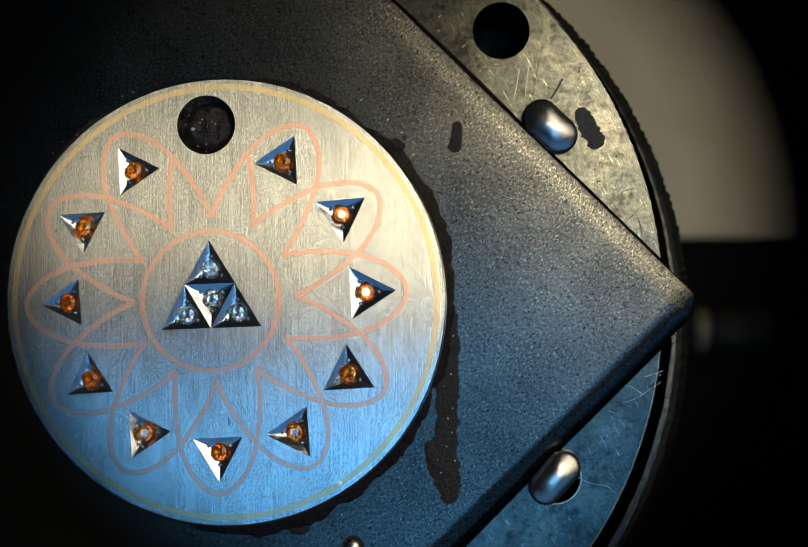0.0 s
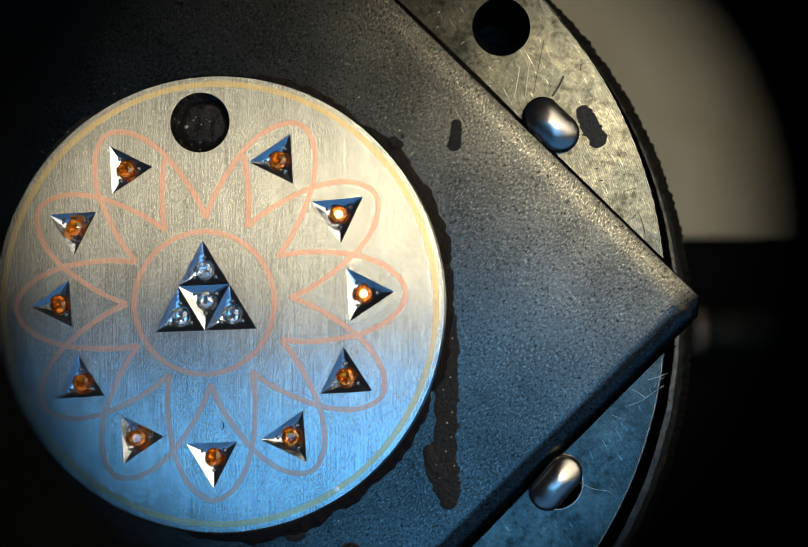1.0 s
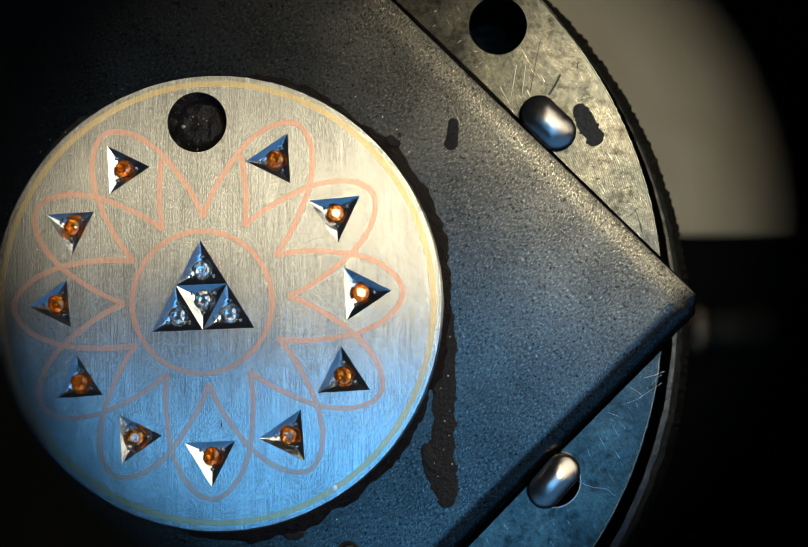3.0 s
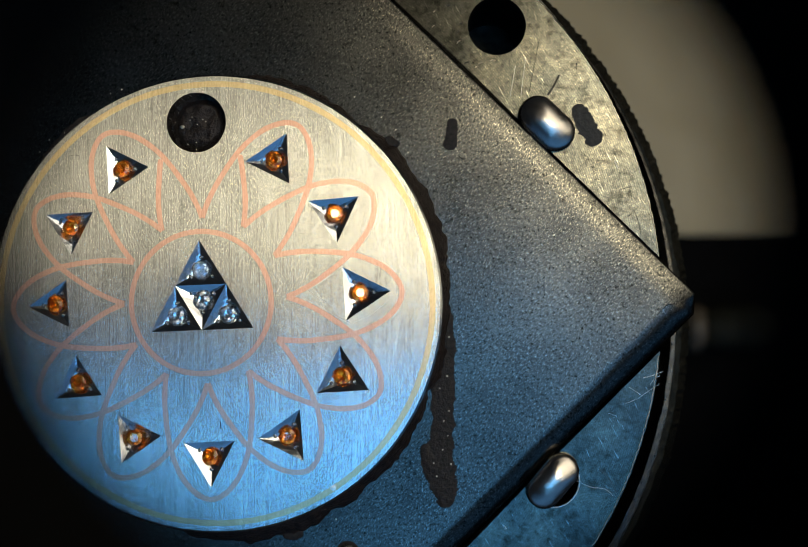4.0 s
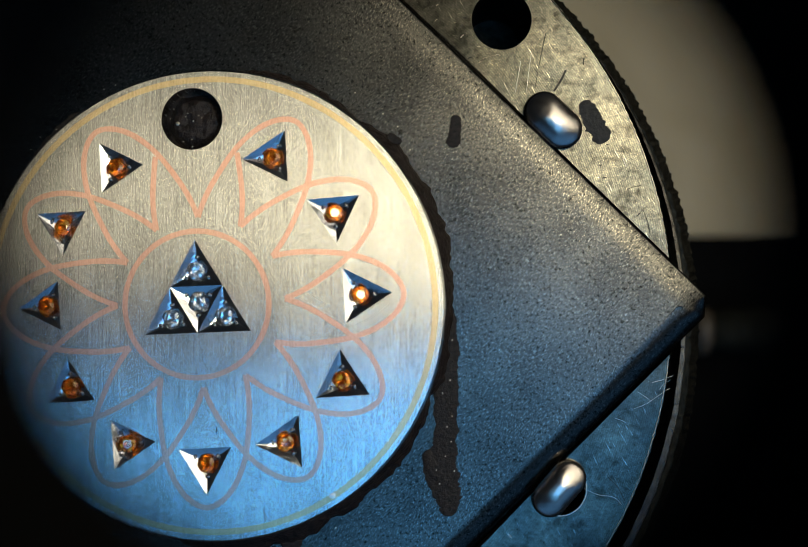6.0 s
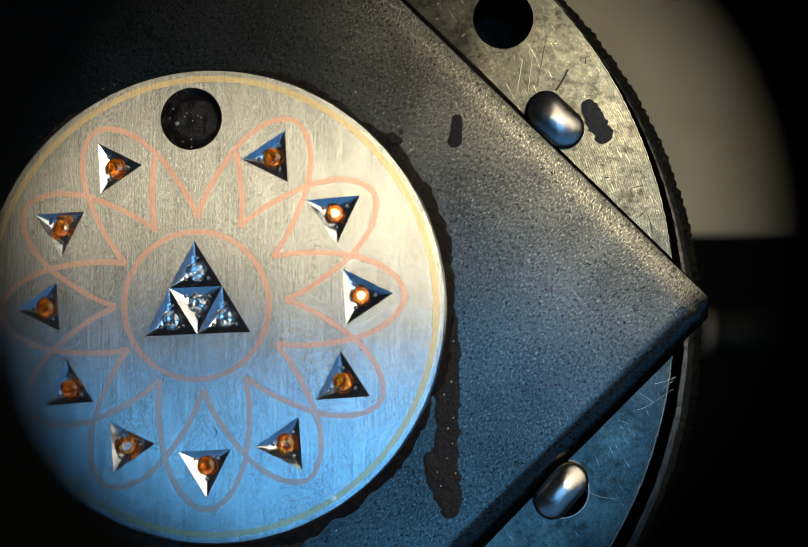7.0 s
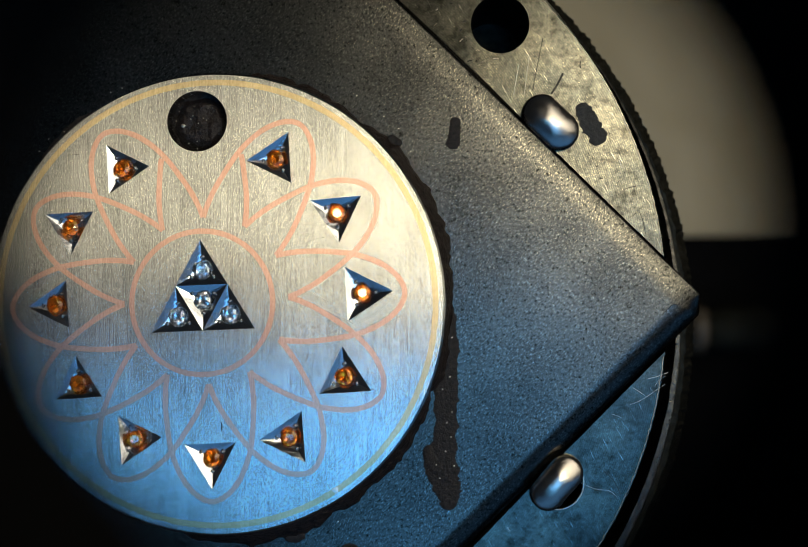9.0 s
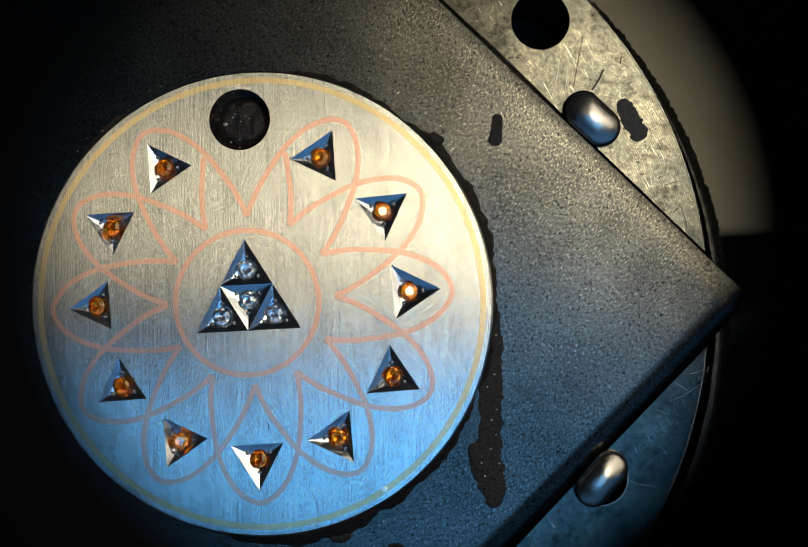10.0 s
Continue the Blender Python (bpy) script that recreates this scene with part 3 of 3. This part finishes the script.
def cement():
    bm = bmesh.new()
    n, steps = 420, 8
    rings = []
    inner = [0.6, 2.5, 4.5, 6.0, 6.6] + [6.8 + 0.16 * q for q in range(20)]
    rim = DISC_R * 0.98
    for k in range(-len(inner), steps):
        ring = []
        for i in range(n):
            a = 2 * math.pi * i / n
            ca, sa = math.cos(a), math.sin(a)
            big = noise.noise((ca * 3.1, sa * 3.1, 1.7)) + 0.5 * noise.noise((ca * 9, sa * 9, 4.0)) + 0.35 * noise.noise((ca * 28, sa * 28, 2.0))
            up = max(0.0, math.cos(a - radians(38))) ** 3 * 0.48 + max(0.0, math.cos(a + radians(77))) ** 8 * 0.62 + max(0.0, math.cos(a + radians(42))) ** 10 * 0.35
            up += max(0.0, math.cos(a - radians(135))) ** 2 * 0.14
            edge = max(0.05, 0.14 + up * 1.3 + 0.42 * big + 0.08 * noise.noise((ca * 60, sa * 60, 7.0)))
            t = max(0, k) / (steps - 1)
            r = rim - 0.5 + (0.5 + edge) * t if k >= 0 else inner[k]
            under = DISC_Z + (ca * 0.087 - sa * 0.0436) * r - 0.96
            if k < 0:
                hx, hy = r * ca + 0.75, r * sa - 8.47
                plug = max(0.0, 1 - (hx * hx + hy * hy) / 1.75)
                z = under - 0.02 + 0.75 * min(1.0, 2.2 * plug) - 0.34 * abs(noise.noise((r * ca * 1.4, r * sa * 1.4, 6.0))) - 0.1 * abs(noise.noise((r * ca * 4, r * sa * 4, 2.0)))
            else:
                z = max(0.02, under * (1 - t) ** 0.8 + 0.12 * (1 - t) * noise.noise((ca * r * 1.8, sa * r * 1.8, 9.0)))
                z = z if k < steps - 1 else 0.0
            ring.append(bm.verts.new((DISC[0] + r * ca, DISC[1] + r * sa, TOP + z)))
        rings.append(ring)
    for a, b in zip(rings, rings[1:]):
        bridge(bm, a, b)
    bm.faces.new(rings[0])
    ob = part("cement", bm, cement_mat, smooth=True)
    tagged(ob, "dark brown lumpy cement squeezed out round the pendant", "cement")


cement()


def blob(name, path, widths, z, high, mat, label, category, seed=0.0):
    """A low irregular patch along a short path."""
    bm = bmesh.new()
    pts = smooth_path(path, 22)
    m = len(pts)
    rows = []
    for i, (x, y) in enumerate(pts):
        a, b = pts[max(0, i - 1)], pts[min(m - 1, i + 1)]
        dx, dy = b[0] - a[0], b[1] - a[1]
        d = math.hypot(dx, dy)
        f = i / (m - 1) * (len(widths) - 1)
        k = min(int(f), len(widths) - 2)
        w = widths[k] + (widths[k + 1] - widths[k]) * (f - k)
        cap = math.sqrt(max(0.0, 1 - (max(0, abs(2 * i / (m - 1) - 1) - 0.6) / 0.4) ** 2))
        row = []
        for s in (-1, -0.8, -0.4, 0, 0.4, 0.8, 1):
            j = 1 + 0.30 * noise.noise((x * 1.6 + seed, y * 1.6, s)) + 0.16 * noise.noise((x * 7 + seed, y * 7, s * 2)) + 0.22 * noise.noise((x * 19 + seed, y * 19, s))
            h = high * (1 - abs(s) ** 3) * cap * (0.7 + 0.6 * noise.noise((x * 4, y * 4, s * 3 + seed)))
            row.append(bm.verts.new((x - dy / d * w / 2 * s * j * cap, y + dx / d * w / 2 * s * j * cap, z + max(0.003, h) - (0.006 if abs(s) == 1 else 0))))
        rows.append(row)
    for a, b in zip(rows, rows[1:]):
        for k in range(6):
            bm.faces.new((a[k], a[k + 1], b[k + 1], b[k]))
    return tagged(part(name, bm, mat, smooth=True), label, category)


blob("cement_streak", [(1.75, -0.8), (2.05, -2.7), (1.95, -5.2), (1.88, -8.0), (1.68, -9.2), (2.0, -10.6), (2.02, -11.45)], [0.7, 0.9, 1.15, 1.2, 1.65, 1.3, 1.1], TOP, 0.025, stain_mat,
     "dark brown cement streak smeared on the plate", "stain", 3.0)
blob("cement_smudge", [(1.0, -8.3), (1.3, -9.2), (1.9, -10.0)], [0.5, 0.8, 0.6], TOP, 0.05, stain_mat, "brown cement smudge beside the streak", "stain", 8.0)
blob("smudge", [(2.35, 7.55), (2.30, 6.8), (2.20, 6.0)], [0.55, 0.72, 0.6], TOP, 0.012, stain_mat, "small faint dark smudge on the plate", "stain", 5.0)
blob("ink_mark", [(8.45, 8.3), (8.8, 7.6), (9.15, 6.95), (9.5, 6.3)], [0.8, 1.05, 1.1, 0.9], TOP - 0.45, 0.012, mark_mat, "ragged black ink mark on the steel jaw", "mark", 1.0)


for path, widths, seed in (
        ([(-5.9, -12.7), (-5.4, -12.75), (-4.9, -12.6)], [0.4, 0.6, 0.4], 14.0),
        ([(-0.9, 6.6), (-0.6, 6.4), (-0.2, 6.3)], [0.35, 0.55, 0.3], 16.0)):
    tagged(blob("cement_spot", path, widths, TOP, 0.05, stain_mat, "small dark brown cement spot on the plate", "stain", seed), group="cement spots on the plate")


def chip(x, y, z, size, seed):
    """A tiny bright metal speck; most stand in for glints on the cement."""
    rnd = random.Random(seed)
    bm = bmesh.new()
    bmesh.ops.create_icosphere(bm, subdivisions=1, radius=size)
    for v in bm.verts:
        v.co = Vector((v.co.x * rnd.uniform(0.6, 1.4), v.co.y * rnd.uniform(0.6, 1.4), v.co.z * 0.6))
    low = min(v.co.z for v in bm.verts)
    for v in bm.verts:
        v.co.z -= low
    tagged(part("glint_speck", bm, glint_metal, at=pose(x * MM, y * MM, z * MM)), "tiny metal speck, made bright for a glint on the cement", "chip", group="metal shavings")


# the first is a loose shaving, the others stand in for the cement's glints
for k, (x, y) in enumerate(((1.50, 2.06), (1.45, 1.1), (1.9, -8.6), (2.3, -9.3), (2.2, -6.7), (1.6, -9.9), (-2.4, 8.6), (-0.4, 7.0), (-13.75, 8.95), (-16.55, 6.85), (-17.3, 6.5), (-17.75, 5.9), (-14.3, 8.75), (-1.1, 7.6), (0.2, 5.9), (-3.3, -12.0), (1.45, -9.25), (2.1, -5.0), (1.75, -5.6), (2.15, -7.9), (1.6, -4.2), (2.2, -3.1), (1.95, -7.2))):
    chip(x, y, TOP + 0.02, 0.035 if k else 0.10, k)
for k, (x, y) in enumerate(((-10.55, 6.98), (-10.9, 7.2), (-9.6, 7.35), (-9.45, 7.25), (-9.85, 7.1), (-10.1, 7.45), (-9.1, 6.85), (-10.3, 6.15), (-9.9, 6.25), (-10.75, 7.65), (-9.9, 5.9), (-10.2, 7.3))):
    chip(x, y, TOP + DISC_Z - 0.36 - 0.0436 * 8.6, 0.035 + 0.07 * (k == 0), 40 + k)


# ------------------------------------------------------------------ pendant
PAT = (-0.36, 0.12)       # centre of the petal pattern on the disc
MID = (-0.555, 0.14)      # centre of the big triangle
RING = (-0.555, 0.02)     # centre of the inner circle
SPIN = 2.45               # turn of the whole pattern
SIDE = 2.50
RC = SIDE / math.sqrt(3)


def polar(clock, r, c=PAT):
    a = radians(90 - clock + SPIN)
    return (c[0] + r * math.cos(a), c[1] + r * math.sin(a))


def tri(cx, cy, rc, point):
    """Corners of a triangle; point: the direction of its first corner, degrees."""
    return [(cx + rc * math.cos(radians(point + 120 * k)), cy + rc * math.sin(radians(point + 120 * k))) for k in range(3)]


# clock angle, distance from the pattern's centre, extra turn and corner radius of each hand-cut setting
CUTS = ((28.4, 7.48, 1.3, 1.39), (58.9, 7.46, 2.5, 1.42), (89.7, 7.44, 1.3, 1.48), (120.9, 7.51, 1.3, 1.45), (150.5, 7.58, 2.3, 1.41), (180.1, 7.45, 0.8, 1.43),
        (209.9, 7.41, 2.5, 1.36), (239.8, 7.37, 1.9, 1.36), (270.8, 7.40, 2.3, 1.32), (300.2, 7.55, 0.8, 1.36), (329.0, 7.58, 1.5, 1.37))
STONES = [(*polar(c, r), 90 - 30 * (k + 1) + SPIN + turn, size) for k, (c, r, turn, size) in enumerate(CUTS)]
HOLE = (-0.87, 8.67, 1.45)


def setting_bm(seed, deep=0.24, rc=RC):
    """A three-sided bright-cut pit with a well for the stone, its first corner along +x; the walls are cut in strokes, with a ridge at each corner."""
    rnd = random.Random(seed)
    bm = bmesh.new()
    out = [bm.verts.new((x, y, 0.0)) for x, y in tri(0, 0, rc, 0)]
    ridge = [bm.verts.new((x, y, -deep * 0.62)) for x, y in tri(0, 0, rc * 0.60, 0)]
    low = [bm.verts.new((x, y, -deep * 0.98)) for x, y in tri(0, 0, 0.50, 0)]
    floor = -max(0.42, deep + 0.08)
    well = [bm.verts.new((x, y, floor)) for x, y in circle(0.30, 6)]
    tip = bm.verts.new((0, 0, floor - 0.2))
    for k in range(3):
        j = (k + 1) % 3
        t = 0.5 + rnd.uniform(-0.12, 0.12)
        e = bm.verts.new(out[k].co.lerp(out[j].co, t))
        lm = low[k].co.lerp(low[j].co, t) * 1.35
        m = bm.verts.new((lm.x, lm.y, -deep + rnd.uniform(-0.02, 0.02)))
        bm.faces.new((out[k], e, m, ridge[k]))
        bm.faces.new((ridge[k], m, low[k]))
        bm.faces.new((e, out[j], ridge[j], m))
        bm.faces.new((m, ridge[j], low[j]))
        w0, w1, w2 = well[2 * k], well[2 * k + 1], well[(2 * k + 2) % 6]
        bm.faces.new((low[k], m, w1, w0))
        bm.faces.new((m, low[j], w2, w1))
        bm.faces.new((w0, w1, tip))
        bm.faces.new((w1, w2, tip))
    return bm


def gem_bm(r):
    """A round brilliant: table, crown, girdle and pavilion, the table upwards."""
    bm = bmesh.new()
    table = loop(bm, circle(0.56 * r, 8, start=0.39), 0.30 * r)[0]
    star = loop(bm, circle(0.80 * r, 8), 0.17 * r)[0]
    top = loop(bm, circle(r, 16), 0.03 * r)[0]
    bot = loop(bm, circle(r, 16), -0.03 * r)[0]
    pav = loop(bm, circle(0.5 * r, 8), -0.46 * r)[0]
    tip = bm.verts.new((0, 0, -0.86 * r))
    bm.faces.new(table)
    for i in range(8):
        j = (i + 1) % 8
        bm.faces.new((table[(i - 1) % 8], table[i], star[i]))
        bm.faces.new((star[i], table[i], star[j]))
        bm.faces.new((star[i], top[2 * i], top[(2 * i + 1) % 16]))
        bm.faces.new((star[i], top[(2 * i + 1) % 16], star[j]))
        bm.faces.new((star[j], top[(2 * i + 1) % 16], top[(2 * i + 2) % 16]))
        bm.faces.new((bot[2 * i], bot[(2 * i + 1) % 16], pav[i]))
        bm.faces.new((bot[(2 * i + 1) % 16], pav[j], pav[i]))
        bm.faces.new((bot[(2 * i + 1) % 16], bot[(2 * i + 2) % 16], pav[j]))
        bm.faces.new((pav[i], pav[j], tip))
    bridge(bm, top, bot)
    return bm


def bead_bm(r):
    bm = bmesh.new()
    bmesh.ops.create_icosphere(bm, subdivisions=2, radius=r)
    return bm


def fitted_edge(r, n):
    """The pendant's edge, made slightly oval and shifted to fit the camera's view."""
    pts = []
    for k in range(n):
        a = 2 * math.pi * k / n
        q = r * (1 + 0.005 * math.cos(2 * (a + math.pi / 4)))
        pts.append((0.05 + q * math.cos(a), 0.04 + q * math.sin(a)))
    return pts


def pendant():
    p = group_at("pendant", DISC_POSE)
    tagged(p, "round brushed silver pendant with gold lines and gem-set triangles", "pendant")
    big = tri(*MID, 2 * RC, 90 + SPIN)
    holes = [circle(HOLE[2], 64, HOLE[0], HOLE[1])] + [tri(x, y, rc, a) for x, y, a, rc in STONES] + [big]
    bm = holed_slab(fitted_edge(DISC_R, 220), holes, 0.0, -0.95, 0.09, bored=1)
    part("disc", bm, silver, p, uv=True)
    # yellow rim line
    part("rim_line", ribbon(fitted_edge(DISC_R - 0.46, 200), 0.28, 0.004, True), yellow_gold, p, "thin yellow gold line round the rim", uv=True)
    part("circle_line", ribbon(circle(3.40, 120, *RING), 0.255, 0.003, True), rose_gold, p, "rose gold circle line", uv=True)
    # petals: each one springs from the points beside it and rounds over its own stone
    half = [(-30.0, 3.96), (-26.8, 4.62), (-22.6, 5.50), (-16.9, 6.83), (-13.2, 7.72), (-8.9, 8.58), (-4.4, 9.20), (0.0, 9.46)]
    full = half + [(-a, r) for a, r in reversed(half[:-1])]
    for k in range(12):
        z = 0.004 + 0.003 * (k % 3)
        if k:
            pts = [polar(30 * k + a, r) for a, r in full]
            part("petal_line", ribbon(smooth_path(pts), 0.255, z), rose_gold, p, uv=True)
        else:
            for s in (-1, 1):
                pts = [polar(s * a, r) for a, r in half[:4] + [(-15.6, 7.13)]]
                part("petal_line", ribbon(smooth_path(pts), 0.255, z), rose_gold, p, uv=True)
    # faint layout lines and nicks left by the graver
    def scribe(pts, width, mat, label):
        part("scribe_mark", ribbon(smooth_path(pts, 8), width * 0.7, 0.006, height=0.012), mat, p, label, uv=True)
    scribe([(4.45, 0.70), (5.0, 0.34), (5.5, 0.05)], 0.06, scuff_metal, "pale scuff beside a setting")
    scribe([(4.45, 0.28), (5.4, -0.30), (6.7, -0.98)], 0.035, scuff_metal, "faint layout scratch")
    scribe([(4.6, 0.60), (5.6, 1.25), (6.45, 1.80)], 0.03, scuff_metal, "faint layout scratch")
    scribe([(6.75, -0.95), (7.6, -0.55), (8.4, 0.05)], 0.03, scuff_metal, "faint layout scratch")
    scribe([(-4.95, 3.3), (-4.85, 3.05), (-4.72, 2.8)], 0.04, nick_metal, "small dark nick")
    scribe([(4.05, 3.25), (4.35, 3.3), (4.6, 3.25)], 0.03, scuff_metal, "faint layout scratch")
    scribe([(4.0, 3.75), (4.6, 3.7), (5.0, 3.8)], 0.025, scuff_metal, "faint layout scratch")
    scribe([(4.3, 2.75), (4.8, 3.0), (5.3, 3.1)], 0.025, scuff_metal, "faint layout scratch")
    scribe([(0.42, -5.6), (0.45, -5.8), (0.43, -6.0)], 0.05, nick_metal, "small dark nick")
    scribe([(-7.2, 7.1), (-6.9, 7.15), (-6.6, 7.12)], 0.02, nick_metal, "small dark nick")
    # flat bright bead stands in for the glint of a nick
    nick = bead_bm(0.15)
    for v in nick.verts:
        v.co = Vector((v.co.x * 1.1 + 0.05 * noise.noise(v.co * 9), v.co.y * 0.8 + 0.05 * noise.noise(v.co * 7), v.co.z * 0.12))
    part("glint_nick", nick, scuff_metal, p, "nick on the rim line, made bright for its glint", at=pose(5.86 * MM, -8.70 * MM, 0.012 * MM), uv=True)
    # settings
    stone_r = 0.39
    FLASH_LEANS = {1: (0.240, 0.013), 2: (0.228, 0.051), 6: (0.199, -0.008)}   # leans solved so these stones mirror a lamp into the camera

    def setting(x, y, point, gem_mat, seed, label, lean=None, rc=RC):
        s = part("setting", setting_bm(seed, 0.34 if seed in (6, 9) else 0.24, rc), facet_metal, p, label, at=pose(x * MM, y * MM, 0, 0, 0, point))
        rnd = random.Random(seed + 50)
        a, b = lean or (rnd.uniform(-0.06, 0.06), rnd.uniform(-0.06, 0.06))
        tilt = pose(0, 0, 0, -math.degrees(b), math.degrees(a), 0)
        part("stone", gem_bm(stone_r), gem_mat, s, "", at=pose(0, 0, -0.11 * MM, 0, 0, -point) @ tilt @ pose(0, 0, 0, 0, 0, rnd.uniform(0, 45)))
        for k in range(3):
            a = radians(120 * k)
            part("bead", bead_bm(0.08), bead_metal, s, at=pose(0.60 * MM * math.cos(a), 0.60 * MM * math.sin(a), -0.17 * MM), smooth=True)
    for i, (x, y, a, rc) in enumerate(STONES):
        setting(x, y, a, orange_gem, i, "bright-cut triangular setting with an orange stone", FLASH_LEANS.get(i), rc)
    for i in range(3):
        a = 90 + SPIN + 120 * i
        setting(MID[0] + RC * math.cos(radians(a)), MID[1] + RC * math.sin(radians(a)), 90 + SPIN, clear_gem, 20 + i, "bright-cut triangular setting with a clear stone")
    setting(*MID, 270 + SPIN, clear_gem, 30, "bright-cut triangular setting with a clear stone")


pendant()


# ------------------------------------------------------------------ eyepiece
STOP_D, STOP_R = 11.0, 3.17


def eyepiece():
    e = group_at("eyepiece", CAMERA_ROWS[0][1])
    tagged(e, "matt black microscope eyepiece ring before the lens", "eyepiece")
    bm, rings = lathe([(STOP_R, -STOP_D), (STOP_R + 1.5, -STOP_D - 0.15), (STOP_R + 1.5, -STOP_D + 0.6), (STOP_R + 0.02, -STOP_D + 0.15)], 160)
    bridge(bm, rings[-1], rings[0])
    part("field_stop", bm, black_barrel, e)
    bm, rings = lathe([(STOP_R + 1.2, -STOP_D + 0.5), (STOP_R + 1.55, -STOP_D + 0.5), (STOP_R + 1.55, 4.0), (STOP_R + 1.2, 4.0)], 96)
    bridge(bm, rings[-1], rings[0])
    part("barrel", bm, black_barrel, e)
    return e


EYEPIECE = eyepiece()


def motions():
    """The eyepiece is carried with the lens, offset and moved away at the end to fit the view's dark border."""
    rows = []
    for t, m in CAMERA_ROWS:
        s = min(1.0, max(0.0, (t - 9.1) / 0.7))
        rows.append((t, m @ Matrix.Translation(((-0.13 - 0.05 * s) * MM, 0.29 * MM, -0.5 * MM * s))))
    walk(EYEPIECE, rows)


motions()
